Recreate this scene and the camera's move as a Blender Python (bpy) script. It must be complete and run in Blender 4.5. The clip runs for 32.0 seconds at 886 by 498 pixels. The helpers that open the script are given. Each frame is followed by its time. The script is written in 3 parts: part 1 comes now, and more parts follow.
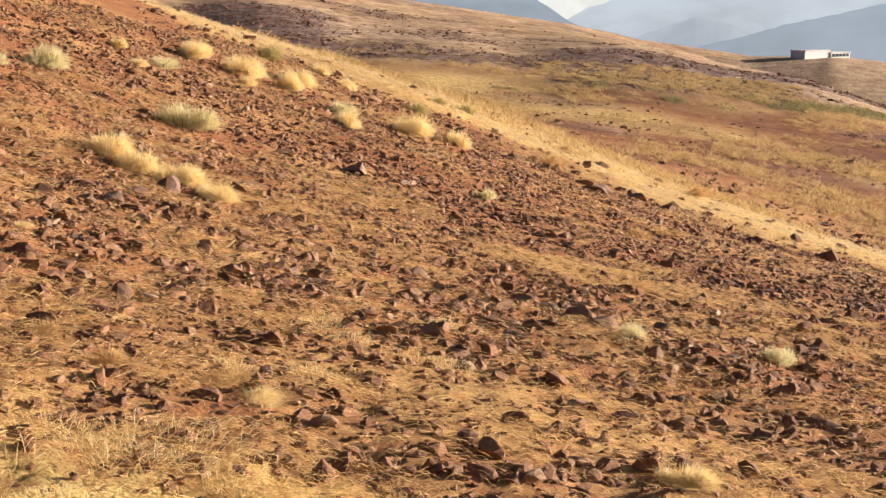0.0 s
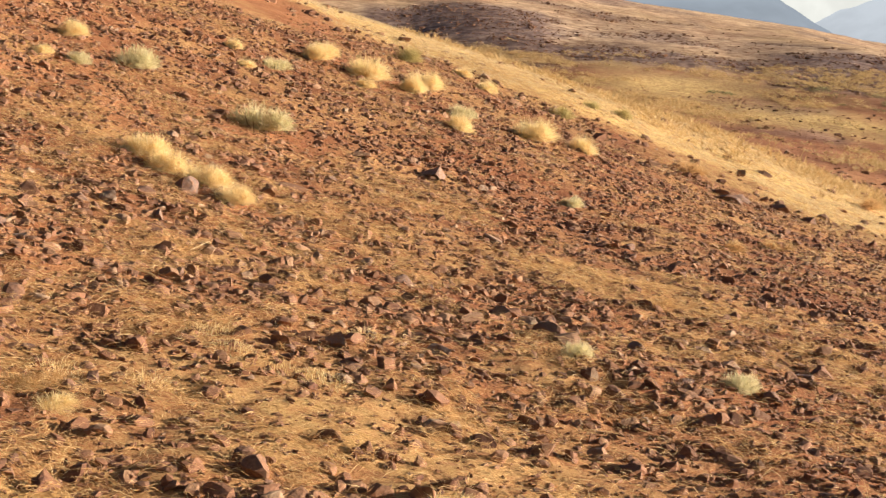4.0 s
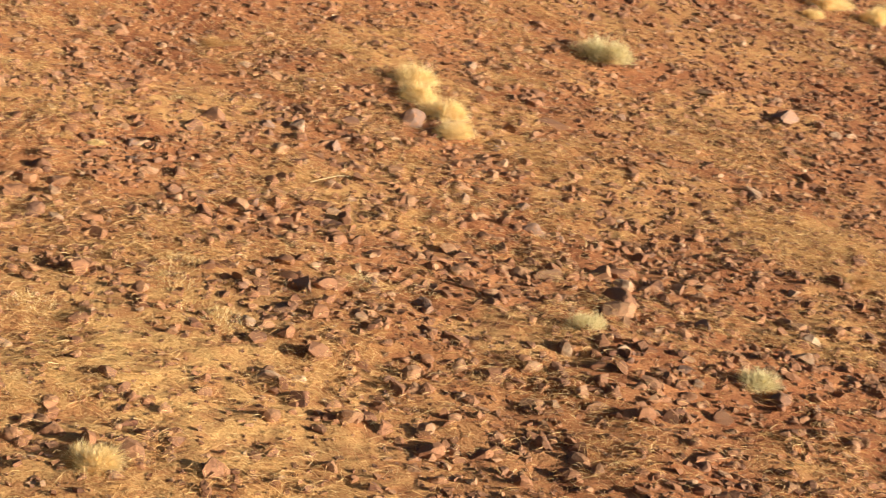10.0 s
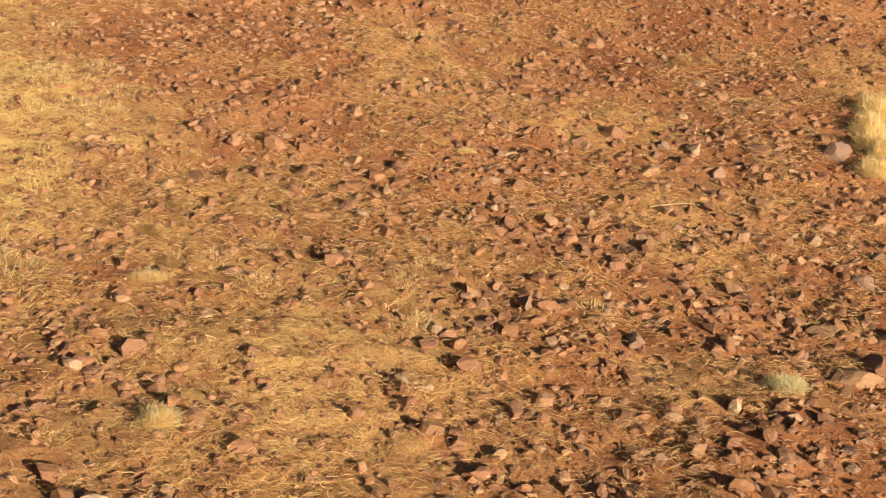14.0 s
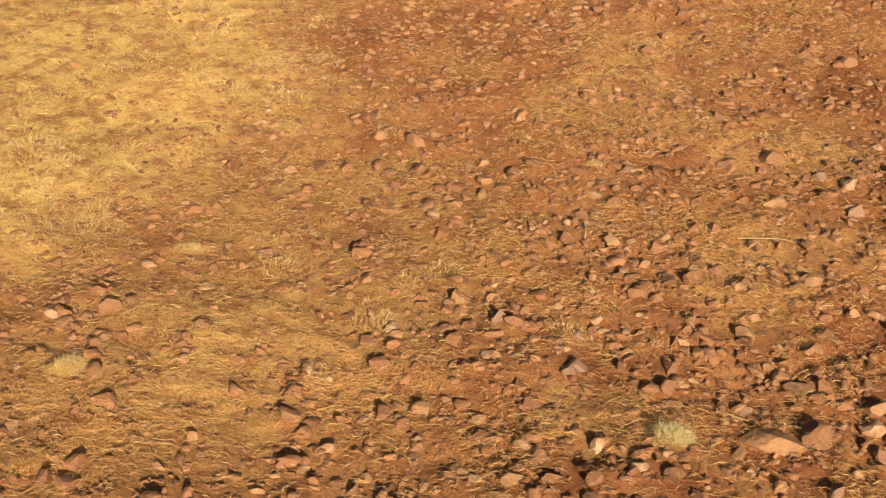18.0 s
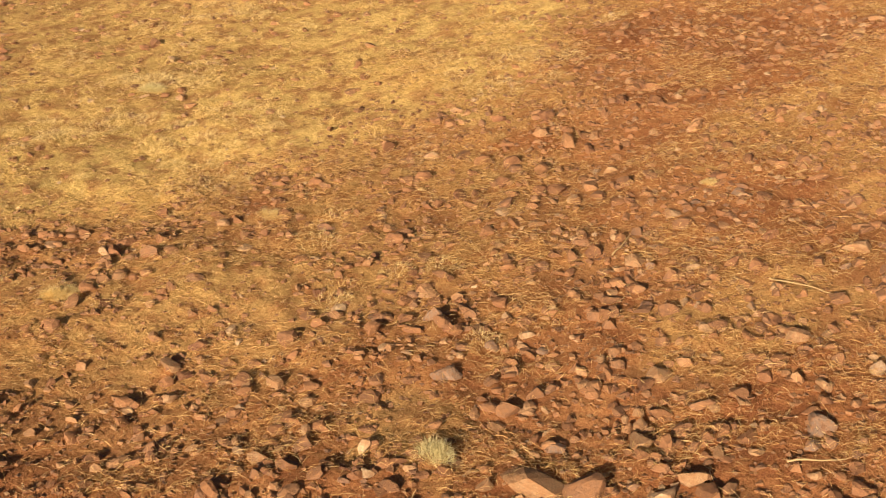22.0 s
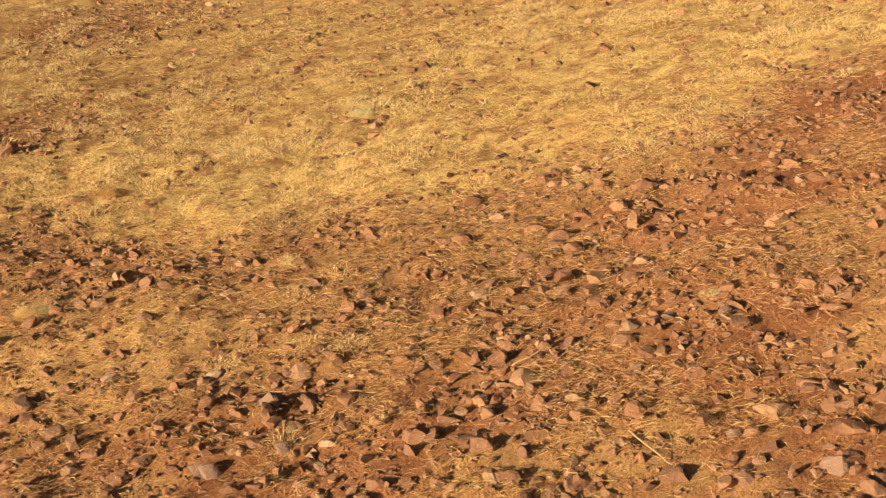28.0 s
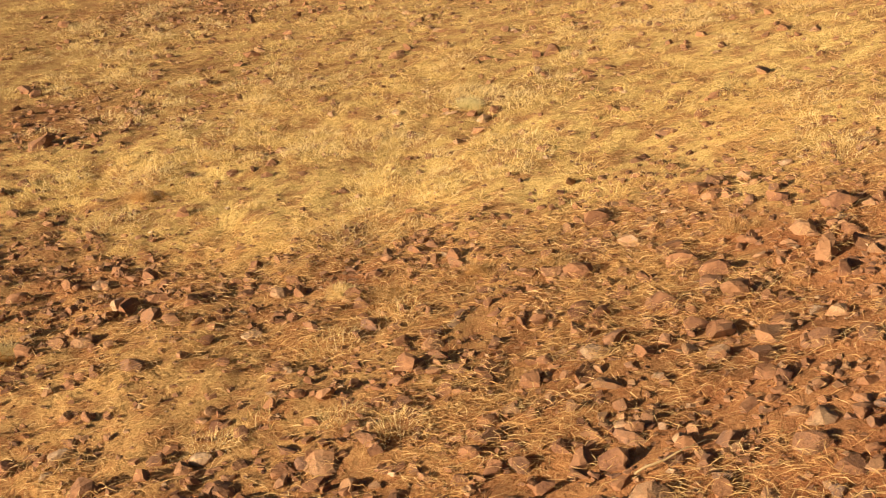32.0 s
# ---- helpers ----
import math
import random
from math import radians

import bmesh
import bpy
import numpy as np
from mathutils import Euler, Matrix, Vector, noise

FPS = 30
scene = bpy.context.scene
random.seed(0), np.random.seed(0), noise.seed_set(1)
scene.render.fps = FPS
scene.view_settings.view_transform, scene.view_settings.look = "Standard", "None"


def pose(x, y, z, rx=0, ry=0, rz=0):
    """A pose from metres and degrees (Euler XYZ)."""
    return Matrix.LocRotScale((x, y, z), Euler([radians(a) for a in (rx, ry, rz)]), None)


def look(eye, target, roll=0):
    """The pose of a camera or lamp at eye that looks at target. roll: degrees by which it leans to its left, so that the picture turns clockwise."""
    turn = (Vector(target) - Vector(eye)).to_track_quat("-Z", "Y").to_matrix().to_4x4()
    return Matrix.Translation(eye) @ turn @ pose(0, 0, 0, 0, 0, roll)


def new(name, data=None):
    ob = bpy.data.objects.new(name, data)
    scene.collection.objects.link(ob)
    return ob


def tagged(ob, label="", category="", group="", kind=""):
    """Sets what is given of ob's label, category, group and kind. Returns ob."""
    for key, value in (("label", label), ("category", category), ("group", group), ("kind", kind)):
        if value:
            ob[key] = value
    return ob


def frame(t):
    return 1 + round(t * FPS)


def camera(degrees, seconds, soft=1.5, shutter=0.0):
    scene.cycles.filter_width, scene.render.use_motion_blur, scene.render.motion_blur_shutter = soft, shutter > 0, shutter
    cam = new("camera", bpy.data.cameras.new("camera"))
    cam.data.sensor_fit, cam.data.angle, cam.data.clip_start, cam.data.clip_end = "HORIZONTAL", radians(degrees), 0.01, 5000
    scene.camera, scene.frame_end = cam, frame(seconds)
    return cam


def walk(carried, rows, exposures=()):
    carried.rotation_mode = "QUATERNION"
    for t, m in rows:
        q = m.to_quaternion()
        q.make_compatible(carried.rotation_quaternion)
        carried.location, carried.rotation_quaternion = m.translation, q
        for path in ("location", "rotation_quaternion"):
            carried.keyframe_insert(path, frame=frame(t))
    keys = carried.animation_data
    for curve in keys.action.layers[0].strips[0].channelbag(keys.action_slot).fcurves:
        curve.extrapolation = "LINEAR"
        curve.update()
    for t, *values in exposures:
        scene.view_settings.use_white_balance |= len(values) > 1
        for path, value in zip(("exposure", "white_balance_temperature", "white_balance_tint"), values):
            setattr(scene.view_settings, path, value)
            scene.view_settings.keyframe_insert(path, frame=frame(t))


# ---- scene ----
# ---------------------------------------------------------------- camera
cam = camera(33.5, 32.0, soft=1.3, shutter=0.4)
PATH = [
    (0, -13.061, 7.726, 10.317, 80.56, -65.24, -0.09),
    (0.5, -12.870, 7.418, 10.393, 80.51, -64.29, 0.01),
    (1, -12.731, 6.974, 10.408, 80.53, -63.27, 0.06),
    (1.5, -12.345, 6.865, 10.412, 80.50, -62.54, 0.13),
    (2, -12.140, 6.442, 10.396, 80.55, -61.55, 0.00),
    (2.5, -11.906, 5.983, 10.456, 80.48, -60.64, 0.10),
    (4.5, -10.450, 4.276, 10.330, 80.68, -54.02, 0.12),
    (5, -10.104, 3.902, 10.343, 80.66, -52.23, 0.09),
    (5.5, -9.722, 3.524, 10.309, 80.60, -51.07, 0.15),
    (6, -9.293, 3.161, 10.309, 80.40, -50.24, 0.10),
    (6.5, -8.854, 2.816, 10.310, 80.02, -49.45, 0.06),
    (7, -8.418, 2.473, 10.336, 79.42, -48.04, 0.02),
    (7.5, -7.929, 2.096, 10.354, 78.85, -45.37, -0.00),
    (8, -7.361, 1.636, 10.432, 78.22, -42.12, 0.09),
    (8.5, -6.764, 1.063, 10.492, 77.77, -38.91, 0.14),
    (9, -6.059, 0.452, 10.585, 77.49, -36.03, 0.17),
    (9.5, -5.263, -0.198, 10.744, 77.29, -32.89, 0.24),
    (10, -4.452, -0.778, 10.856, 77.12, -28.36, 0.03),
    (10.5, -3.727, -1.214, 11.019, 76.96, -22.61, -0.17),
    (11, -2.944, -1.577, 11.110, 76.96, -16.93, -0.16),
    (11.5, -2.109, -1.923, 11.145, 76.94, -13.29, -0.14),
    (12, -1.205, -2.249, 11.206, 76.85, -10.78, -0.15),
    (12.5, -0.290, -2.473, 11.253, 76.85, -7.61, -0.18),
    (13, 0.586, -2.675, 11.354, 76.79, -3.33, -0.13),
    (13.5, 1.451, -2.861, 11.435, 76.73, 0.83, -0.06),
    (14, 2.333, -3.026, 11.516, 76.60, 3.94, 0.03),
    (14.5, 3.180, -3.122, 11.586, 76.50, 6.60, 0.08),
    (16.5, 7.203, -2.854, 11.924, 75.97, 19.63, 0.21),
    (17, 8.428, -2.463, 12.055, 75.78, 22.81, 0.25),
    (17.5, 9.691, -1.911, 12.107, 75.74, 26.85, 0.23),
    (18, 10.918, -1.256, 12.172, 75.60, 30.74, 0.23),
    (18.5, 12.083, -0.554, 12.209, 75.50, 33.85, 0.22),
    (19, 13.256, 0.196, 12.326, 75.27, 37.04, 0.16),
    (19.5, 14.177, 1.011, 12.371, 75.16, 41.45, 0.24),
    (20, 15.127, 1.874, 12.371, 75.24, 47.20, 0.03),
    (20.5, 16.093, 2.935, 12.379, 75.25, 52.29, 0.02),
    (21, 17.049, 4.173, 12.404, 75.20, 55.56, 0.02),
    (21.5, 17.962, 5.572, 12.335, 75.25, 59.06, -0.07),
    (22, 18.698, 6.934, 12.252, 75.31, 63.95, -0.09),
    (22.5, 19.258, 8.267, 12.200, 75.40, 69.36, -0.05),
    (23, 19.662, 9.472, 12.203, 75.49, 73.46, 0.06),
    (23.5, 19.970, 10.646, 12.196, 75.60, 76.71, 0.22),
    (24, 20.208, 11.778, 12.204, 75.65, 79.91, 0.31),
    (24.5, 20.356, 12.836, 12.367, 75.60, 83.58, 0.42),
    (26.5, 19.702, 16.302, 12.868, 75.45, 92.64, 0.02),
    (27, 19.379, 16.973, 12.731, 75.49, 93.00, 0.00),
    (27.5, 18.792, 17.523, 12.588, 75.54, 93.25, 0.09),
    (28, 17.993, 17.926, 12.475, 75.57, 93.80, 0.05),
    (28.5, 17.040, 18.210, 12.399, 75.60, 94.66, 0.02),
    (29, 15.964, 18.359, 12.417, 75.60, 95.77, -0.07),
    (29.5, 14.802, 18.433, 12.342, 75.67, 96.96, -0.03),
    (30, 13.766, 18.457, 12.151, 75.75, 97.83, -0.08),
    (30.5, 12.898, 18.408, 11.879, 75.88, 98.43, -0.08),
    (31, 12.372, 18.277, 11.576, 75.98, 98.95, -0.06),
    (31.5, 12.234, 18.107, 11.236, 76.12, 99.52, 0.03),
    (32, 12.189, 18.028, 11.161, 76.19, 100.05, 0.07),
]
walk(cam, [(t, pose(x, y, z, rx, 0, rz) @ pose(0, 0, 0, 0, 0, lean)) for t, x, y, z, rx, rz, lean in PATH],
     exposures=[(0, 1.47, 4850, 12), (5, 1.46, 4900, 12), (9, 1.51, 5000, 11), (11, 1.39, 5000, 9), (13, 1.25, 5120, 9), (17, 1.04, 5380, 9.5), (19, 1.01, 5650, 11), (25, 1.06, 5650, 11), (32, 1.17, 5650, 11)])

# ---------------------------------------------------------------- light
SUN_HIGH, SUN_WAY = radians(9), Vector((0.68, -0.73, 0)).normalized()
world = bpy.data.worlds.new("sky")
scene.world = world
world.use_nodes = True
wn = world.node_tree.nodes
sky = wn.new("ShaderNodeTexSky")
sky.sky_type, sky.sun_disc = "NISHITA", False
sky.sun_elevation, sky.sun_rotation = SUN_HIGH, math.atan2(SUN_WAY.x, SUN_WAY.y)
sky.air_density, sky.dust_density = 0.6, 5.0
wn["Background"].inputs["Strength"].default_value = 0.026
world.node_tree.links.new(sky.outputs[0], wn["Background"].inputs["Color"])
sun_data = bpy.data.lights.new("sun", "SUN")
sun_data.energy, sun_data.angle, sun_data.color = 5.0, radians(0.5), (1.0, 0.74, 0.46)
sun = new("sun", sun_data)
sun.matrix_world = look(SUN_WAY * 100 * math.cos(SUN_HIGH) + Vector((0, 0, 100 * math.sin(SUN_HIGH))), (0, 0, 0))

# ---------------------------------------------------------------- noise and terrain
rng = np.random.default_rng(7)
LATTICE = rng.random((256, 256))


def value_noise(x, y):
    xi, yi = np.floor(x).astype(int), np.floor(y).astype(int)
    u, v = x - xi, y - yi
    u, v = u * u * (3 - 2 * u), v * v * (3 - 2 * v)
    g = lambda a, b: LATTICE[(xi + a) % 256, (yi + b) % 256]
    return (g(0, 0) * (1 - u) + g(1, 0) * u) * (1 - v) + (g(0, 1) * (1 - u) + g(1, 1) * u) * v


def fbm(x, y, octaves=4):
    total, size = 0, 1.0
    for n in range(octaves):
        total = total + size * (value_noise(x * 2**n + 17.3 * n, y * 2**n + 5.1 * n) - 0.5)
        size *= 0.5
    return total


def smooth(a, b, v):
    k = np.clip((v - a) / (b - a), 0, 1)
    return k * k * (3 - 2 * k)


def bell(v, at, wide):
    return np.exp(-(((v - at) / wide) ** 2))


VALLEY = (-13.0, 7.7)      # the point from which the valley's bearings are counted


def slope(x, y):
    """The hillside: it climbs towards +y and falls away towards +x."""
    yc, xc = np.clip(y, -20, 36), np.clip(x, -60, 90)
    z = 5.443 - 0.1308 * xc + 0.00546 * yc - 0.00038 * xc**2 + 0.000295 * xc * yc + 0.005475 * yc**2
    return z + 0.30 * (y - yc) - 0.12 * (x - xc)


def far_land(x, y):
    dx, dy = x - VALLEY[0], y - VALLEY[1]
    d, az = np.hypot(dx, dy), np.degrees(np.arctan2(dy, dx))
    az = np.where(az < -120, az + 360, az)
    flat = -9 + 34 * smooth(36, 75, az) * (1 - smooth(260, 300, az)) + 0.33 * np.clip(az, -10, 30)
    wob = fbm(x * 0.011 + 3, y * 0.011, 5) * (1 - bell(az, 10.2, 5) * bell(d, 1250, 450))
    # golden ridge across the valley
    crest = np.interp(az, [-20, 0, 7.5, 13.4, 20, 26.6, 31, 36, 44], [-30, -24, -14, -5.0, 5.0, 12.0, 17.5, 26, 38])
    z = flat + (crest - flat) * np.where(d < 370, bell(d, 370, 95), 1)
    # stony mounds before it
    z = z + 4.6 * bell(az, 17.2, 4.8) * bell(d, 262, 58) + 3.0 * bell(az, 25.5, 4.2) * bell(d, 245, 50)
    z = z + 3.0 * bell(az, 11.0, 3.0) * bell(d, 255, 40) + 3.0 * bell(az, 31.5, 3.0) * bell(d, 260, 40)
    # the canyon behind, and the ridge that carries the building
    rim = np.interp(az, [6, 12, 15, 19], [290, 300, 390, 430])
    z = z - (z + 75) * smooth(rim, rim + 300, d)
    ridge = np.interp(az, [-10, 4, 7.5, 10, 13, 16, 20, 30, 40], [-90, -54, -43, -35, -36, -28, -14, 8, 30])
    z = z + (ridge - z) * bell(d, 1350, 260) * (d > 700)
    z = z - 170 * smooth(1650, 2300, d)
    z = z + 0.3 * fbm(x * 0.06, y * 0.06, 3) + wob * (0.8 + 0.005 * np.clip(d - 400, 0, 900))
    return z


def swell(x, y, cx, cy, wide):
    return np.exp(-((x - cx) ** 2 + (y - cy) ** 2) / wide**2)


def ground_z(x, y, rough=True):
    x, y = np.asarray(x, float), np.asarray(y, float)
    r = np.hypot(x, y - 8)
    w = smooth(52, 150, r)
    z = slope(x, y) * (1 - w) + far_land(x, y) * w
    z = z - 0.17 * swell(x, y, 1.7, 11.9, 1.9) + 0.09 * swell(x, y, 5.9, 12.8, 1.6) - 0.16 * swell(x, y, 4.2, 25.8, 2.2) + 0.06 * swell(x, y, -0.3, 20.0, 3.0)
    if rough:
        z = z + 0.22 * fbm(x * 0.16, y * 0.16, 3) * (1 - 0.85 * smooth(-7, -13, x) * (r < 60)) + (0.07 * fbm(x * 1.1, y * 1.1, 3) + 0.07 * fbm(x * 3.3, y * 3.3, 2)) * (1 - 0.6 * smooth(-8, -14, x) * (r < 60))
    return z


def grass_share(x, y):
    """How grassy the slope is, 0 to 1."""
    n = fbm(x * 0.22 + 40, y * 0.22, 4)
    edge = np.interp(y, [4, 10, 12.5, 14, 17.5, 18.5, 21, 24, 28, 34], [-4.8, -4.0, -4.4, -5.4, -4.4, -3.2, -4.5, -6.5, -9, -12])
    a = smooth(1.8, -2.8, x - edge + 4.5 * n) * (1 - 0.2 * smooth(-9, -14, x + 6 * n))
    a = a * (1 - 0.85 * swell(x, y, -11.8, 6.7, 1.8) - 0.6 * swell(x, y, -21.8, 5.5, 3.2))
    strip = np.interp(y, [10, 15, 18, 22, 27, 31, 36, 44], [44, 42, 40, 39.5, 42.5, 43, 40, 39])
    b = smooth(-3, 2.5, x - strip + 7 * n) * (1 - 0.7 * smooth(60, 88, x + 10 * n))
    c = smooth(0.0, 0.28, fbm(x * 0.45, y * 0.45 + 90, 3)) * 0.3
    trampled = 0.5 * smooth(-0.25, 0.2, n) * np.exp(-((x + 0.8) ** 2 + 0.5 * (y - 13.0) ** 2) / 9.5)
    return np.clip(np.maximum(np.maximum(a, b), np.maximum(c, trampled)), 0, 1)


def scree_share(x, y):
    """Where dark rubble covers the valley's mounds, 0 to 1."""
    d, az = np.hypot(x - VALLEY[0], y - VALLEY[1]), np.degrees(np.arctan2(y - VALLEY[1], x - VALLEY[0]))
    u = d * np.radians(az)
    crag, vein = fbm(u * 0.045 + 31, d * 0.07, 6), fbm(u * 0.02 + 9, d * 0.05, 5)
    mound = bell(az, 16.8, 4.6) * bell(d, 236, 24) + bell(az, 25.8, 3.6) * bell(d, 226, 15) + bell(az, 9.0, 3.2) * bell(d, 258, 14) + bell(az, 31.5, 3.4) * bell(d, 255, 24)
    flats = smooth(0.10, 0.18, 0.5 * vein + 0.6 * crag) * bell(az, 13, 9) * bell(d, 165, 26)
    bands = smooth(0.07, 0.16, 0.6 * vein + 0.6 * crag) * smooth(180, 215, d) * (1 - smooth(330, 430, d))
    return np.clip(smooth(0.16, 0.42, mound + 0.75 * crag) * smooth(0.06, 0.3, mound) + 0.6 * bands + 0.7 * flats, 0, 0.92) * smooth(110, 160, d)


# ---------------------------------------------------------------- materials
def material(name, rough=0.95):
    m = bpy.data.materials.new(name)
    m.use_nodes = True
    b = m.node_tree.nodes["Principled BSDF"]
    b.inputs["Roughness"].default_value = rough
    b.inputs["Specular IOR Level"].default_value = 0.15
    return m, m.node_tree.nodes, m.node_tree.links, b


def ramp(nodes, stops):
    r = nodes.new("ShaderNodeValToRGB")
    e = r.color_ramp.elements
    while len(e) < len(stops):
        e.new(0.5)
    for el, (p, c) in zip(e, stops):
        el.position, el.color = p, (*c, 1)
    return r


def noise_node(nodes, links, scale, detail=5, vec=None, rough=0.6):
    n = nodes.new("ShaderNodeTexNoise")
    n.inputs["Scale"].default_value, n.inputs["Detail"].default_value, n.inputs["Roughness"].default_value = scale, detail, rough
    if vec:
        links.new(vec, n.inputs["Vector"])
    return n


def mix(nodes, links, fac, a, b, how="MIX"):
    m = nodes.new("ShaderNodeMix")
    m.data_type, m.blend_type = "RGBA", how
    for k, v in ((0, fac), (6, a), (7, b)):
        if hasattr(v, "is_linked"):
            links.new(v, m.inputs[k])
        else:
            m.inputs[k].default_value = (*v, 1) if k else v
    return m.outputs[2]


def bumped(nodes, links, bsdf, height, strength, distance):
    b = nodes.new("ShaderNodeBump")
    b.inputs["Strength"].default_value, b.inputs["Distance"].default_value = strength, distance
    links.new(height, b.inputs["Height"])
    links.new(b.outputs[0], bsdf.inputs["Normal"])


def soil_material():
    m, n, l, b = material("stony_soil")
    geo = n.new("ShaderNodeNewGeometry").outputs["Position"]
    big, mid, fine = noise_node(n, l, 0.7, 5, geo), noise_node(n, l, 5.0, 7, geo, 0.7), noise_node(n, l, 34, 6, geo, 0.75)
    soil = ramp(n, [(0.34, (0.150, 0.060, 0.027)), (0.46, (0.285, 0.117, 0.046)), (0.60, (0.352, 0.166, 0.068)), (0.72, (0.440, 0.258, 0.114))])
    l.new(mid.outputs[0], soil.inputs[0])
    speck = ramp(n, [(0.36, (0.075, 0.032, 0.017)), (0.46, (0.235, 0.110, 0.048)), (0.58, (0.360, 0.203, 0.088)), (0.70, (0.490, 0.330, 0.160))])
    l.new(fine.outputs[0], speck.inputs[0])
    col = mix(n, l, 0.5, soil.outputs[0], speck.outputs[0])
    tint = ramp(n, [(0.38, (0.85, 0.72, 0.62)), (0.62, (1.15, 1.12, 1.0))])
    l.new(big.outputs[0], tint.inputs[0])
    col = mix(n, l, 1.0, col, tint.outputs[0], "MULTIPLY")
    huge = noise_node(n, l, 0.07, 7, geo, 0.65)
    drift = ramp(n, [(0.38, (0.74, 0.68, 0.64)), (0.62, (1.2, 1.18, 1.14))])
    l.new(huge.outputs[0], drift.inputs[0])
    straw = ramp(n, [(0.36, (0.36, 0.218, 0.066)), (0.48, (0.63, 0.445, 0.140)), (0.62, (0.78, 0.605, 0.228))])
    l.new(fine.outputs[0], straw.inputs[0])
    share = n.new("ShaderNodeAttribute")
    share.attribute_name = "grass"
    worn = n.new("ShaderNodeMath")
    worn.operation = "MULTIPLY"
    l.new(share.outputs["Fac"], worn.inputs[0])
    clump = noise_node(n, l, 2.4, 4, geo, 0.6)
    thin = ramp(n, [(0.40, (0.28, 0.28, 0.28)), (0.56, (1, 1, 1))])
    l.new(clump.outputs[0], thin.inputs[0])
    l.new(thin.outputs[0], worn.inputs[1])
    col = mix(n, l, worn.outputs[0], col, straw.outputs[0])
    # far hills: dry-grass tones, with the haze's paleness painted into the colour
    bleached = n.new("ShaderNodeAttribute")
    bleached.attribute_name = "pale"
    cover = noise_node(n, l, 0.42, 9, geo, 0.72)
    hazed_hill = ramp(n, [(0.36, (0.27, 0.160, 0.090)), (0.46, (0.45, 0.300, 0.165)), (0.54, (0.60, 0.430, 0.250)), (0.66, (0.74, 0.570, 0.340))])
    l.new(cover.outputs[0], hazed_hill.inputs[0])
    col = mix(n, l, bleached.outputs["Fac"], col, hazed_hill.outputs[0])
    stony = n.new("ShaderNodeAttribute")
    stony.attribute_name = "scree"
    dark = ramp(n, [(0.42, (0.130, 0.086, 0.072)), (0.5, (0.235, 0.160, 0.128)), (0.62, (0.38, 0.270, 0.190))])
    l.new(cover.outputs[0], dark.inputs[0])
    col = mix(n, l, stony.outputs["Fac"], col, dark.outputs[0])
    col = mix(n, l, 1.0, col, drift.outputs[0], "MULTIPLY")
    l.new(col, b.inputs["Base Color"])
    add = n.new("ShaderNodeMath")
    add.operation = "MULTIPLY_ADD"
    l.new(fine.outputs[0], add.inputs[0])
    add.inputs[1].default_value = 0.3
    l.new(mid.outputs[0], add.inputs[2])
    bumped(n, l, b, add.outputs[0], 0.8, 0.09)
    return m


def rock_material(name, stops, per_island=False):
    m, n, l, b = material(name, 0.85)
    b.inputs["Specular IOR Level"].default_value = 0.3
    tex = n.new("ShaderNodeTexCoord").outputs["Object"]
    grain, patch = noise_node(n, l, 40, 6, tex, 0.7), noise_node(n, l, 6, 4, tex)
    tone = ramp(n, stops)
    src = n.new("ShaderNodeNewGeometry").outputs["Random Per Island"] if per_island else n.new("ShaderNodeObjectInfo").outputs["Random"]
    l.new(src, tone.inputs[0])
    worn = ramp(n, [(0.35, (0.62, 0.60, 0.58)), (0.65, (1.25, 1.2, 1.1))])
    l.new(grain.outputs[0], worn.inputs[0])
    col = mix(n, l, 1.0, tone.outputs[0], worn.outputs[0], "MULTIPLY")
    dust = ramp(n, [(0.38, (0.06, 0.06, 0.06)), (0.62, (0.75, 0.75, 0.75))])
    l.new(patch.outputs[0], dust.inputs[0])
    col = mix(n, l, dust.outputs[0], col, (0.285, 0.140, 0.058))
    l.new(col, b.inputs["Base Color"])
    chips = noise_node(n, l, 13, 5, tex, 0.65)
    relief = n.new("ShaderNodeMath")
    relief.operation = "MULTIPLY_ADD"
    l.new(grain.outputs[0], relief.inputs[0])
    relief.inputs[1].default_value = 0.35
    l.new(chips.outputs[0], relief.inputs[2])
    bumped(n, l, b, relief.outputs[0], 0.8, 0.028)
    return m


def straw_material(name, stops, soft=0.25):
    m, n, l, b = material(name, 0.8)
    tone = ramp(n, stops)
    l.new(n.new("ShaderNodeNewGeometry").outputs["Random Per Island"], tone.inputs[0])
    l.new(tone.outputs[0], b.inputs["Base Color"])
    t = n.new("ShaderNodeBsdfTranslucent")
    l.new(tone.outputs[0], t.inputs["Color"])
    ms = n.new("ShaderNodeMixShader")
    ms.inputs[0].default_value = soft
    l.new(b.outputs[0], ms.inputs[1])
    l.new(t.outputs[0], ms.inputs[2])
    l.new(ms.outputs[0], n["Material Output"].inputs["Surface"])
    return m


